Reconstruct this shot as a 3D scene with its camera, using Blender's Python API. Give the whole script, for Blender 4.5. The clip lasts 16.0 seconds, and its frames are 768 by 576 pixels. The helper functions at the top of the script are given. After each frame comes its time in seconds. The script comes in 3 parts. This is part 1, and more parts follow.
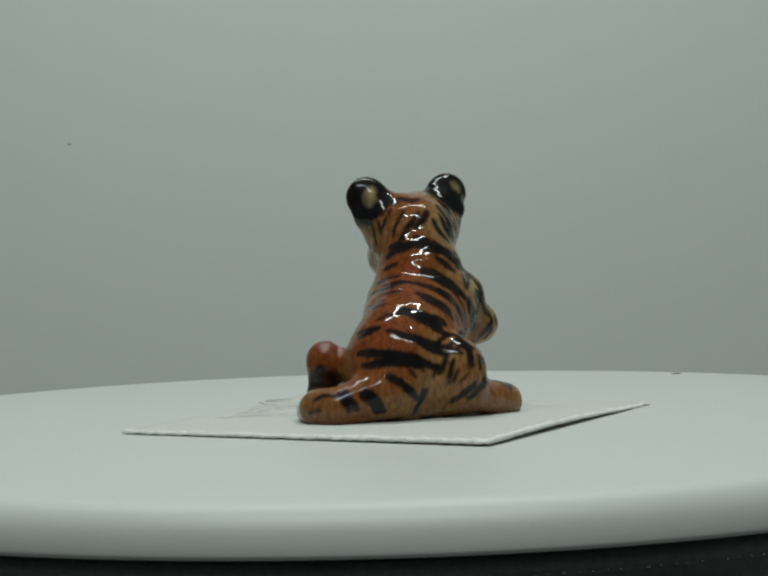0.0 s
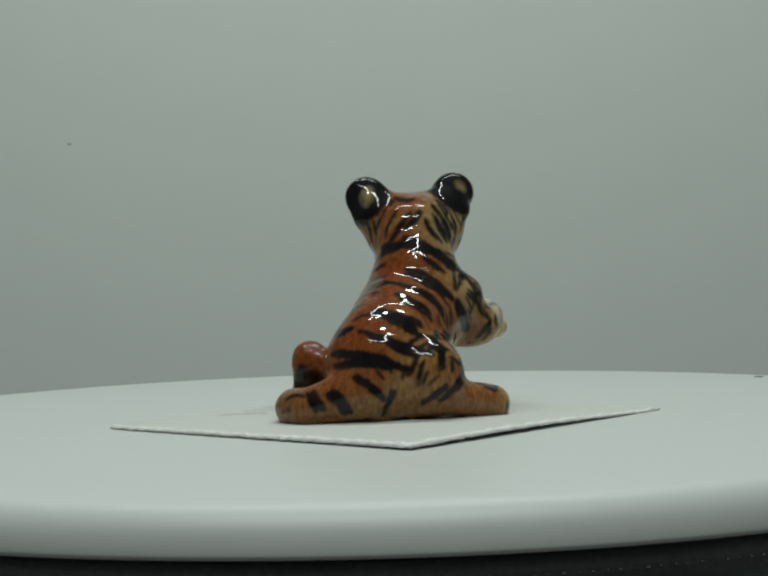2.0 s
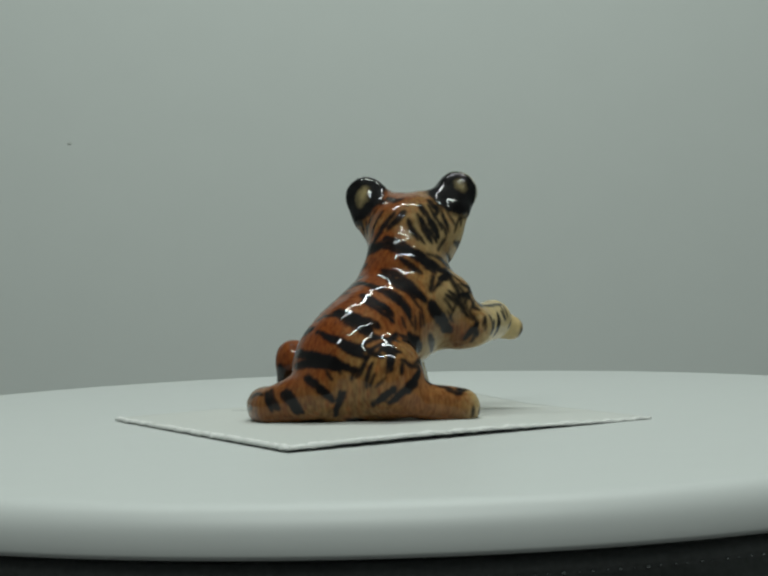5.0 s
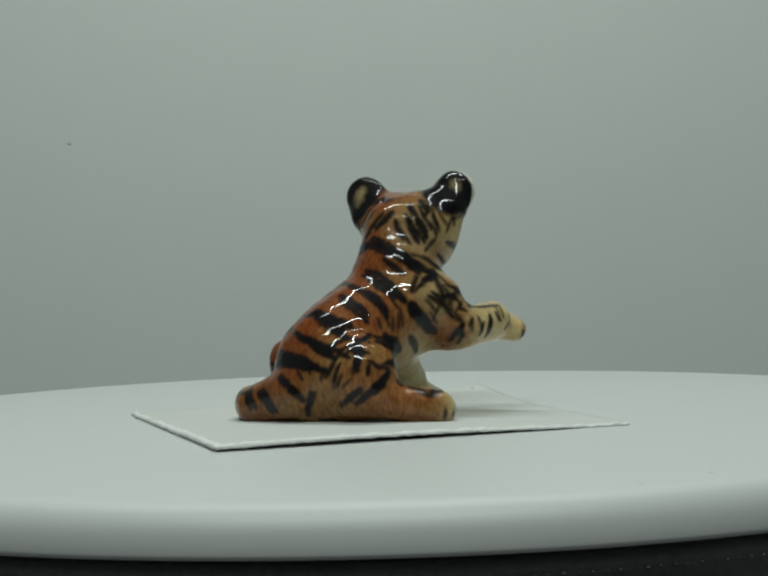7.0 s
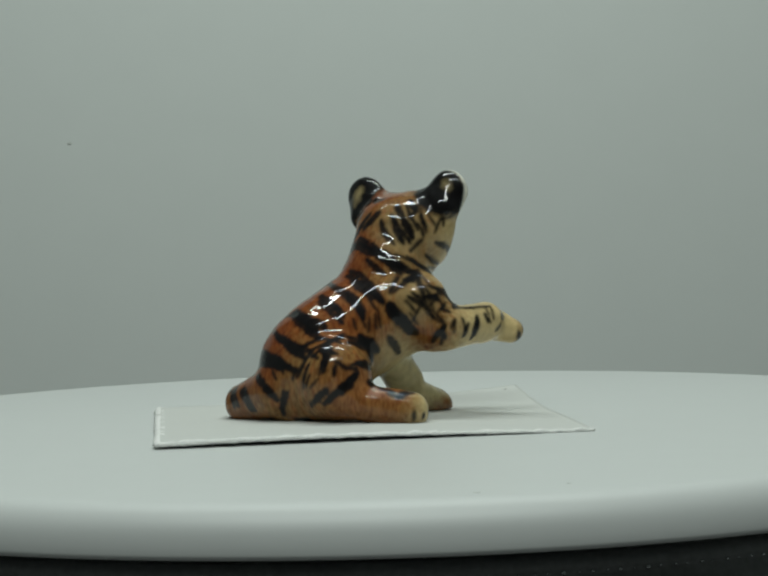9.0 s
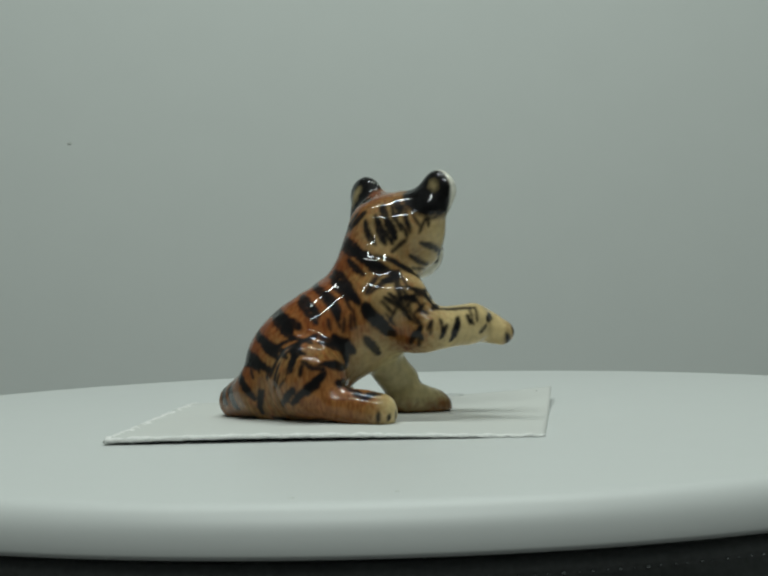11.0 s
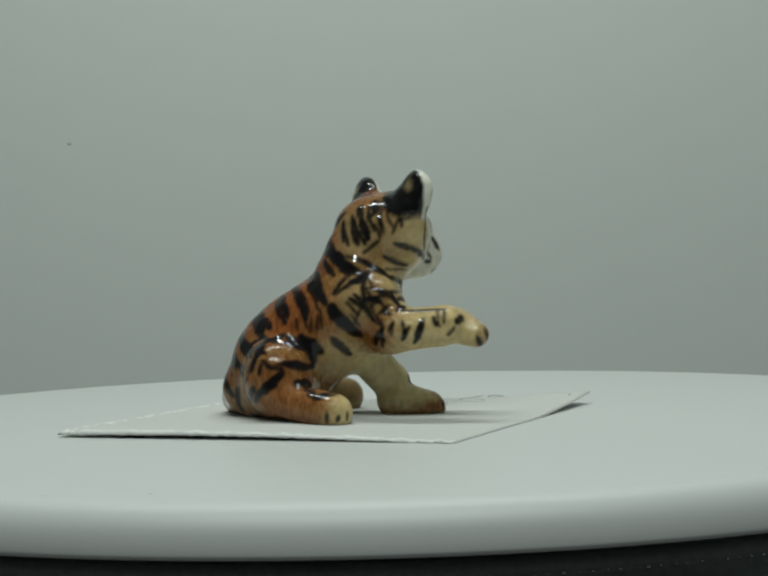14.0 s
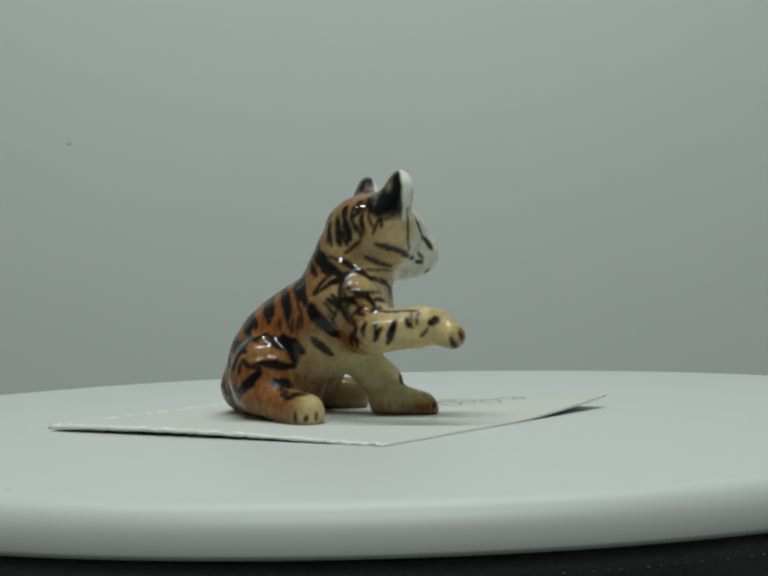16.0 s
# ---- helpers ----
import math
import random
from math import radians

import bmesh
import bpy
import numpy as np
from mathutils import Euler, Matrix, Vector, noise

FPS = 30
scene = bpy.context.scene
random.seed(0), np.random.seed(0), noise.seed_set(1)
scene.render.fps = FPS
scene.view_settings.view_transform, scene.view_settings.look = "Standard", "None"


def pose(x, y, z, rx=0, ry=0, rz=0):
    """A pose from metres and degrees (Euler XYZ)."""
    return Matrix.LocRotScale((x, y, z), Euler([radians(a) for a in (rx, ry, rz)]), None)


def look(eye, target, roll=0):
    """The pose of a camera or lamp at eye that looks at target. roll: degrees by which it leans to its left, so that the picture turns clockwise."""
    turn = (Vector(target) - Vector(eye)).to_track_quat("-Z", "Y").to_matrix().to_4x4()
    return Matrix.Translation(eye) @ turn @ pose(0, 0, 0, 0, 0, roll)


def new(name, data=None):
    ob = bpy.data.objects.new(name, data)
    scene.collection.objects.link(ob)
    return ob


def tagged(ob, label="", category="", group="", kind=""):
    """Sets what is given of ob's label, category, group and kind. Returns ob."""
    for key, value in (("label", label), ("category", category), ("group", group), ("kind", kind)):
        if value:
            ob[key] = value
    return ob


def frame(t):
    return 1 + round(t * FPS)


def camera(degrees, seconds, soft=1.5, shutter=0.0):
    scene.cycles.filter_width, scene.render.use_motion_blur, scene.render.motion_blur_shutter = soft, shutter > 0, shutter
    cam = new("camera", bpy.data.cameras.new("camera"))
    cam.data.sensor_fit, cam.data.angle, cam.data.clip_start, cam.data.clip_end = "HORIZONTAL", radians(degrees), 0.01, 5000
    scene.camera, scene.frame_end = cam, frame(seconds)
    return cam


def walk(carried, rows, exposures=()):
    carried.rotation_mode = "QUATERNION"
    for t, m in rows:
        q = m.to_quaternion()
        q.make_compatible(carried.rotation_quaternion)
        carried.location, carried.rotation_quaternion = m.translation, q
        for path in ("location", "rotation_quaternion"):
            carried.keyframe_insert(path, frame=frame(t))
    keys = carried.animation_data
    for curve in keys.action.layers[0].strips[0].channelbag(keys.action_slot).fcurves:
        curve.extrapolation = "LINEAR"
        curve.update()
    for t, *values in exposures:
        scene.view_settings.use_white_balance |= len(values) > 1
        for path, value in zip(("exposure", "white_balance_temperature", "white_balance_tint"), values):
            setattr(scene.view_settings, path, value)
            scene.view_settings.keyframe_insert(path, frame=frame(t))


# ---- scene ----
MM = 0.001

# ---- camera: on a fixed stand, level with the figurine's feet, leaning a little ----
cam = camera(22.71, 16.0, soft=2.5)
EYE = Vector((0, -0.380, 0.0356))
YAW, PITCH = 0.0066, 0.02671
AHEAD = Vector((math.sin(YAW) * math.cos(PITCH), math.cos(YAW) * math.cos(PITCH), -math.sin(PITCH)))
VIEW = look(EYE, EYE + AHEAD, -1.564)
walk(cam, [(0, VIEW), (16, VIEW)])

# ---- light: the lamp strip of the photo box, and the room's dim daylight ----
world = bpy.data.worlds.new("world")
scene.world = world
world.use_nodes = True
world.node_tree.nodes["Background"].inputs[0].default_value = (0.80, 0.92, 0.90, 1)
world.node_tree.nodes["Background"].inputs[1].default_value = 0.3


def area_lamp(name, where, target, sx, sy, watts, colour):
    data = bpy.data.lights.new(name, "AREA")
    data.shape, data.size, data.size_y, data.energy, data.color = "RECTANGLE", sx, sy, watts, colour
    ob = new(name, data)
    ob.matrix_world = look(where, target)
    return ob


for lamp_y, lamp_watts in ((-0.32, 1.58), (0.05, 1.26)):
    area_lamp("lamp_strip", (0.0, lamp_y, 0.46), (0, lamp_y + 0.06, 0), 0.44, 0.011, lamp_watts, (0.905, 1.0, 0.945))
scene.view_settings.exposure = -0.07


# ---- materials ----
def material(name, colour, rough=0.5, metal=0.0, coat=0.0, grain=0.0, scale=200.0, bump=0.0, spread=0.1):
    """A surface with a fine and a broad variation of its colour, and a fine relief. Scale: grains to the metre."""
    m = bpy.data.materials.new(name)
    m.use_nodes = True
    nt = m.node_tree
    b = nt.nodes["Principled BSDF"]
    b.inputs["Roughness"].default_value, b.inputs["Metallic"].default_value = rough, metal
    b.inputs["Coat Weight"].default_value, b.inputs["Coat Roughness"].default_value = coat, 0.04
    pos = nt.nodes.new("ShaderNodeTexCoord")
    fine, broad = nt.nodes.new("ShaderNodeTexNoise"), nt.nodes.new("ShaderNodeTexNoise")
    for n, s in ((fine, scale), (broad, scale / 14)):
        n.inputs["Scale"].default_value, n.inputs["Detail"].default_value = s, 4
        nt.links.new(pos.outputs["Object"], n.inputs["Vector"])
    mean = nt.nodes.new("ShaderNodeMath")
    mean.operation = "ADD"
    nt.links.new(fine.outputs["Fac"], mean.inputs[0])
    nt.links.new(broad.outputs["Fac"], mean.inputs[1])
    ramp = nt.nodes.new("ShaderNodeMapRange")
    ramp.inputs["From Min"].default_value, ramp.inputs["From Max"].default_value = 0.6, 1.4
    ramp.inputs["To Min"].default_value, ramp.inputs["To Max"].default_value = 1 - spread, 1 + spread
    nt.links.new(mean.outputs[0], ramp.inputs["Value"])
    mix = nt.nodes.new("ShaderNodeVectorMath")
    mix.operation = "SCALE"
    mix.inputs[0].default_value = colour
    nt.links.new(ramp.outputs[0], mix.inputs["Scale"])
    nt.links.new(mix.outputs[0], b.inputs["Base Color"])
    if bump:
        bm_ = nt.nodes.new("ShaderNodeBump")
        bm_.inputs["Strength"].default_value, bm_.inputs["Distance"].default_value = bump, 0.0004
        nt.links.new(fine.outputs["Fac"], bm_.inputs["Height"])
        nt.links.new(bm_.outputs[0], b.inputs["Normal"])
    return m


# DIM: for the added wall behind the camera, dark to keep reflections low
DIM = material("dim_room_stand_in", (0.10, 0.105, 0.10), 0.9, scale=60, spread=0.1)
SIDE = material("grey_side_cloth", (0.24, 0.255, 0.25), 0.9, scale=60, spread=0.02)
WALL = material("matt_backdrop", (0.725, 0.76, 0.735), 0.9, scale=60, spread=0.012)
FLOOR = material("dark_table", (0.10, 0.10, 0.10), 0.6, scale=90)
DISC = material("white_plastic", (0.575, 0.595, 0.585), 0.45, scale=120, spread=0.012)
BASE = material("black_plastic", (0.13, 0.137, 0.137), 0.5, scale=900, bump=0.3, spread=0.3)
# pale metal for the added beads that imitate lamp glints on the stand
GLINT = material("glint_metal", (0.40, 0.42, 0.43), 0.16, metal=0.8, scale=900, spread=0.3)
PAPER = material("off_white_card", (0.55, 0.56, 0.535), 0.85, scale=900, bump=0.25, spread=0.02)
TORN = material("torn_card_edge", (0.80, 0.80, 0.78), 0.95, scale=2500, bump=0.8, spread=0.06)
FAINT = material("faint_dirt", (0.55, 0.57, 0.54), 0.8, scale=3000, spread=0.2)
INK = material("pencil_grey", (0.25, 0.26, 0.26), 0.8, scale=3000, spread=0.4)
SPECK = material("dark_dirt", (0.10, 0.09, 0.07), 0.8, scale=3000, spread=0.3)


def glazed_paint():
    """Hand-painted glossy glaze: the brushed colour comes from the mesh, the mottling and the glaze's waves from noise."""
    m = bpy.data.materials.new("glazed_ceramic")
    m.use_nodes = True
    nt = m.node_tree
    b = nt.nodes["Principled BSDF"]
    b.inputs["Roughness"].default_value = 0.45
    b.inputs["Specular IOR Level"].default_value = 0.05
    b.inputs["Coat Weight"].default_value, b.inputs["Coat Roughness"].default_value = 0.8, 0.012
    b.inputs["Coat IOR"].default_value = 1.41
    col = nt.nodes.new("ShaderNodeVertexColor")
    col.layer_name = "paint"
    pos = nt.nodes.new("ShaderNodeTexCoord")
    mott, wave = nt.nodes.new("ShaderNodeTexNoise"), nt.nodes.new("ShaderNodeTexNoise")
    mott.inputs["Scale"].default_value, mott.inputs["Detail"].default_value = 700, 5
    wave.inputs["Scale"].default_value, wave.inputs["Detail"].default_value = 190, 1.0
    for n in (mott, wave):
        nt.links.new(pos.outputs["Object"], n.inputs["Vector"])
    rng = nt.nodes.new("ShaderNodeMapRange")
    rng.inputs["From Min"].default_value, rng.inputs["From Max"].default_value = 0.25, 0.75
    rng.inputs["To Min"].default_value, rng.inputs["To Max"].default_value = 0.88, 1.12
    nt.links.new(mott.outputs["Fac"], rng.inputs["Value"])
    sc = nt.nodes.new("ShaderNodeVectorMath")
    sc.operation = "SCALE"
    nt.links.new(col.outputs["Color"], sc.inputs[0])
    nt.links.new(rng.outputs[0], sc.inputs["Scale"])
    nt.links.new(sc.outputs[0], b.inputs["Base Color"])
    bu = nt.nodes.new("ShaderNodeBump")
    bu.inputs["Strength"].default_value, bu.inputs["Distance"].default_value = 0.26, 0.0008
    nt.links.new(wave.outputs["Fac"], bu.inputs["Height"])
    nt.links.new(bu.outputs[0], b.inputs["Coat Normal"])
    return m


GLAZE = glazed_paint()


# ---- building helpers ----
def part(name, bm, mat, parent=None, label="", smooth=True):
    me = bpy.data.meshes.new(name)
    bmesh.ops.recalc_face_normals(bm, faces=bm.faces)
    bm.to_mesh(me)
    bm.free()
    for p in me.polygons:
        p.use_smooth = smooth
    me.materials.append(mat)
    ob = new(name, me)
    if parent:
        ob.parent = parent
    if label:
        ob["label"] = label
    return ob


def box(bm, x0, x1, y0, y1, z0, z1):
    v = [bm.verts.new((x, y, z)) for x in (x0, x1) for y in (y0, y1) for z in (z0, z1)]
    for f in ((0, 1, 3, 2), (4, 6, 7, 5), (0, 4, 5, 1), (2, 3, 7, 6), (0, 2, 6, 4), (1, 5, 7, 3)):
        bm.faces.new([v[i] for i in f])


def lathe(bm, profile, steps=256):
    """A turned body: profile of (radius, height) in millimetres, from the axis on top round to the axis below."""
    rings = []
    for r, z in profile:
        if r < 0.001:
            rings.append([bm.verts.new((0, 0, z * MM))])
        else:
            rings.append([bm.verts.new((r * MM * math.cos(2 * math.pi * i / steps), r * MM * math.sin(2 * math.pi * i / steps), z * MM)) for i in range(steps)])
    for a, b in zip(rings, rings[1:]):
        for i in range(steps):
            j = (i + 1) % steps
            q = [a[i % len(a)], a[j % len(a)], b[j % len(b)], b[i % len(b)]]
            q = list(dict.fromkeys(q))
            if len(q) > 2:
                bm.faces.new(q)


# ---- the photo box round the turntable ----
def setting():
    z0, z1, x, y0, y1, th = -0.035, 0.62, 0.42, -0.62, 0.34, 0.012
    for name, mat, dims, label in (
            ("wall_back", WALL, (-x, x, y1, y1 + th, z0, z1), "plain grey-white matt backdrop wall behind the turntable"),
            ("wall_left", SIDE, (-x - th, -x, y0, y1 + th, z0, z1), "plain grey matt cloth side wall"),
            ("wall_right", SIDE, (x, x + th, y0, y1 + th, z0, z1), "plain grey matt cloth side wall"),
            # added, out of view: stands for the dim room before the open front
            ("wall_front", DIM, (-x, x, y0 - th, y0, z0, z1), "unseen dark wall added behind the camera in place of the dim room"),
            ("ceiling", SIDE, (-x - th, x + th, y0 - th, y1 + th, z1, z1 + th), "plain grey ceiling of the photo box"),
            ("floor", FLOOR, (-x - th, x + th, y0 - th, y1 + th, z0 - th, z0), "dark matt table surface under the turntable")):
        bm = bmesh.new()
        box(bm, *dims)
        tagged(part(name, bm, mat, smooth=False), label, name.split("_")[0], kind="structure")


def backdrop_speck():
    bm = bmesh.new()
    bmesh.ops.create_icosphere(bm, subdivisions=2, radius=1)
    for v in bm.verts:
        k = 1 + 0.3 * noise.noise(v.co * 2)
        v.co = Vector((v.co.x * 1.0 * k, v.co.y * 0.25, v.co.z * 0.55 * k)) * MM
    ob = part("dirt_speck", bm, FAINT)
    ob.location = (-0.1118, 0.34, 0.0738)
    tagged(ob, "small faint dark speck on the grey backdrop", "speck")


# ---- the turntable ----
def turntable():
    rim = [(120.6 + 5.2 * math.sin(k * math.pi / 24), -6.6 * (1 - math.cos(k * math.pi / 24))) for k in range(1, 13)] + [(125.75, -7.0), (125.5, -7.35), (124.9, -7.5)]
    bm = bmesh.new()
    lathe(bm, [(0, 0), (40, 0), (90, 0), (112, 0), (120.6, 0)] + rim + [(110, -7.5), (0, -7.5)], 320)
    disc = tagged(part("turntable_disc", bm, DISC), "round white plastic turntable disc with rounded rim, turning slowly", "turntable")
    for a, r, s in ((50.1, 116.2, 1.1), (-29.8, 118, 0.42), (-22.6, 113.4, 0.36)):
        bm = bmesh.new()
        bmesh.ops.create_icosphere(bm, subdivisions=2, radius=1)
        for v in bm.verts:
            k = 1 + 0.5 * noise.noise(v.co * 1.7 + Vector((a, 0, 0)))
            v.co = Vector((v.co.x * 0.8 * k, v.co.y * 1.2 * k, 0.15 * v.co.z + 0.05)) * s * MM
        sp = part("dirt_fleck", bm, SPECK if s > 1 else FAINT, disc, "tiny dark dirt fleck")
        sp.matrix_local = pose(r * MM * math.cos(radians(a)), r * MM * math.sin(radians(a)), 0, 0, 0, a)
    return disc


def turntable_base():
    bm = bmesh.new()
    lathe(bm, [(0, -8.9), (118, -8.9), (119.6, -9.0), (120.8, -9.6), (121.1, -10.3), (120.7, -11.1), (120.2, -11.9), (121.4, -13.1), (122, -14.7), (122, -33.5), (121, -35), (0, -35)], 256)
    base = tagged(part("black_stand", bm, BASE), "round black plastic stand under the white disc, lamp glints added as beads on its edge", "stand")
    bm = bmesh.new()
    lathe(bm, [(0, -7.45), (14, -7.45), (14, -8.95), (0, -8.95)], 48)
    part("spindle", bm, BASE, base)
    # sparkle of the lamps along the stand's lip, added as tiny metal beads
    bm = bmesh.new()
    for i in range(360):
        a = 2 * math.pi * (i + 0.3 * random.random()) / 360
        bmesh.ops.create_icosphere(bm, subdivisions=1, radius=(0.2 + 0.3 * random.random() ** 2) * MM,
                                   matrix=Matrix.Translation((0.1206 * math.cos(a), 0.1206 * math.sin(a), -0.0113)))
    tagged(part("glint_beads", bm, GLINT, base, "row of small grey metal beads standing in for lamp glints"), kind="stuff")
    return base


# ---- the card under the figurine ----
CORNER, ALONG, ACROSS = Vector((18.7, -61.0)), Vector((-65.9, 38.5)), Vector((37.0, 68.5))


def card_top(u, v):
    """Height of the card's upper face in millimetres: bowed along its torn edges, its far corner curling up."""
    bow = 0.34 + max(0, math.sin(math.pi * (v + 0.35) / 1.3)) * (1 - 0.55 * u) + 0.36 * math.sin(math.pi * u) * math.sin(math.pi * v)
    return max(0.42, bow) + 2.3 * max(0, (u + v - 1.5) / 0.5) ** 1.6


def card():
    bm = bmesh.new()
    n = 96
    top, low = {}, {}
    for i in range(n + 1):
        for j in range(n + 1):
            u, v = i / n, j / n
            p = CORNER + ALONG * u + ACROSS * v
            rag = Vector((0, 0, 0))
            if i == 0 or j == 0:  # torn edges
                k = 0.6 * noise.noise(Vector((u * 40, v * 40, 0))) + 0.55 * noise.noise(Vector((u * 110, v * 110, 5)))
                rag = Vector((ALONG.x, ALONG.y, 0)).normalized() * (k if i == 0 else 0) + Vector((ACROSS.x, ACROSS.y, 0)).normalized() * (k if j == 0 else 0)
            z = card_top(u, v)
            wob = 0.10 + 0.34 * noise.noise(Vector((u * 45, v * 45, 9))) if min(i, j) < 2 else 0
            jag, push = 0, Vector((0, 0, 0))
            if i == 0 or j == 0:
                jag = 0.28 * noise.noise(Vector((u * 55, v * 55, 3))) + 0.12
                push = Vector((-ACROSS.x, -ACROSS.y, 0)).normalized() * (0.3 if j == 0 else 0) + Vector((-ALONG.x, -ALONG.y, 0)).normalized() * (0.3 if i == 0 else 0)
            top[i, j] = bm.verts.new((Vector((p.x, p.y, z + wob)) + rag) * MM)
            low[i, j] = bm.verts.new((Vector((p.x, p.y, max(0.01, z - (0.78 - 0.30 * max(v, u * 0.6)) + jag))) + rag + push) * MM)
    for i in range(n):
        for j in range(n):
            f = bm.faces.new((top[i, j], top[i + 1, j], top[i + 1, j + 1], top[i, j + 1]))
            f.material_index = 1 if min(i, j) + 1.6 * noise.noise(Vector((i * 0.37, j * 0.37, 2))) < 0.55 and min(i, j) < 2 else 0
            bm.faces.new((low[i, j], low[i, j + 1], low[i + 1, j + 1], low[i + 1, j]))
    for k in range(n):
        for a, b in (((k, 0), (k + 1, 0)), ((k, n), (k + 1, n)), ((0, k), (0, k + 1)), ((n, k), (n, k + 1))):
            f = bm.faces.new((top[a], top[b], low[b], low[a]))
            f.material_index = 1
    ob = part("paper_card", bm, PAPER)
    ob.data.materials.append(TORN)
    tagged(ob, "square off-white card with torn edges and one curled corner", "card")
    # faint handwriting in thin pencil, too pale to read: slanted bars and two loops
    bars = [[(-30 + 0.5 * k + 3.5 * (k % 2), -6.5 + 2.3 * k), (-20.5 + 0.4 * k - 2.0 * (k % 3), -4.0 + 2.4 * k)] for k in range(9)]
    bars += [[(-31.5, -4), (-17.5, -2.6)], [(-28, 4.7), (-20, 12.5)], [(-26, 13), (-22, 21), (-24.5, 26)]]
    for cx, cy, rx, ry in ((-17.5, 22.3, 4.2, 1.5), (-20.5, 28.0, 2.6, 0.9), (-15.5, 14.0, 5.0, 1.6), (-18.5, 17.6, 3.4, 1.0)):
        bars.append([(cx + rx * math.cos(g * 0.42 + 0.5), cy + ry * math.sin(g * 0.42 + 0.5) + 0.25 * rx * math.cos(g * 0.42)) for g in range(15)])
    to_card = Matrix(((ALONG.x, ACROSS.x), (ALONG.y, ACROSS.y))).inverted()
    for n_bar, line in enumerate(bars):
        pts = []
        for p0, p1 in zip(line, line[1:]):
            pts += [Vector(p0).lerp(Vector(p1), k / 6) for k in range(6)]
        pts.append(Vector(line[-1]))
        bm = bmesh.new()
        rows = []
        for k, c in enumerate(pts):
            d = pts[min(k + 1, len(pts) - 1)] - pts[max(k - 1, 0)]
            side = Vector((-d.y, d.x)).normalized() * (0.17 + 0.12 * noise.noise(Vector((k * 0.7, n_bar * 3.1, 0))))
            row = []
            for h in (-0.05, 0.02):
                for sgn in (-1, 1):
                    p = c + side * sgn
                    uv = to_card @ (p - CORNER)
                    row.append(bm.verts.new((p.x * MM, p.y * MM, (card_top(uv.x, uv.y) + h) * MM)))
            rows.append(row)
        for q0, q1 in zip(rows, rows[1:]):
            for e, f in ((0, 1), (1, 3), (3, 2), (2, 0)):
                bm.faces.new((q0[e], q0[f], q1[f], q1[e]))
        part("pencil_mark", bm, INK, ob, "thin faint grey pencil mark")
    bm = bmesh.new()
    bmesh.ops.create_icosphere(bm, subdivisions=2, radius=0.28 * MM)
    p = CORNER + ALONG * 0.95 + ACROSS * 0.96
    bmesh.ops.transform(bm, matrix=Matrix.Translation((p.x * MM, p.y * MM, card_top(0.95, 0.96) * MM)) @ Matrix.Diagonal((1.3, 1, 0.3, 1)), verts=bm.verts)
    part("dirt_fleck", bm, SPECK, ob, "tiny dark dirt fleck")
    return ob


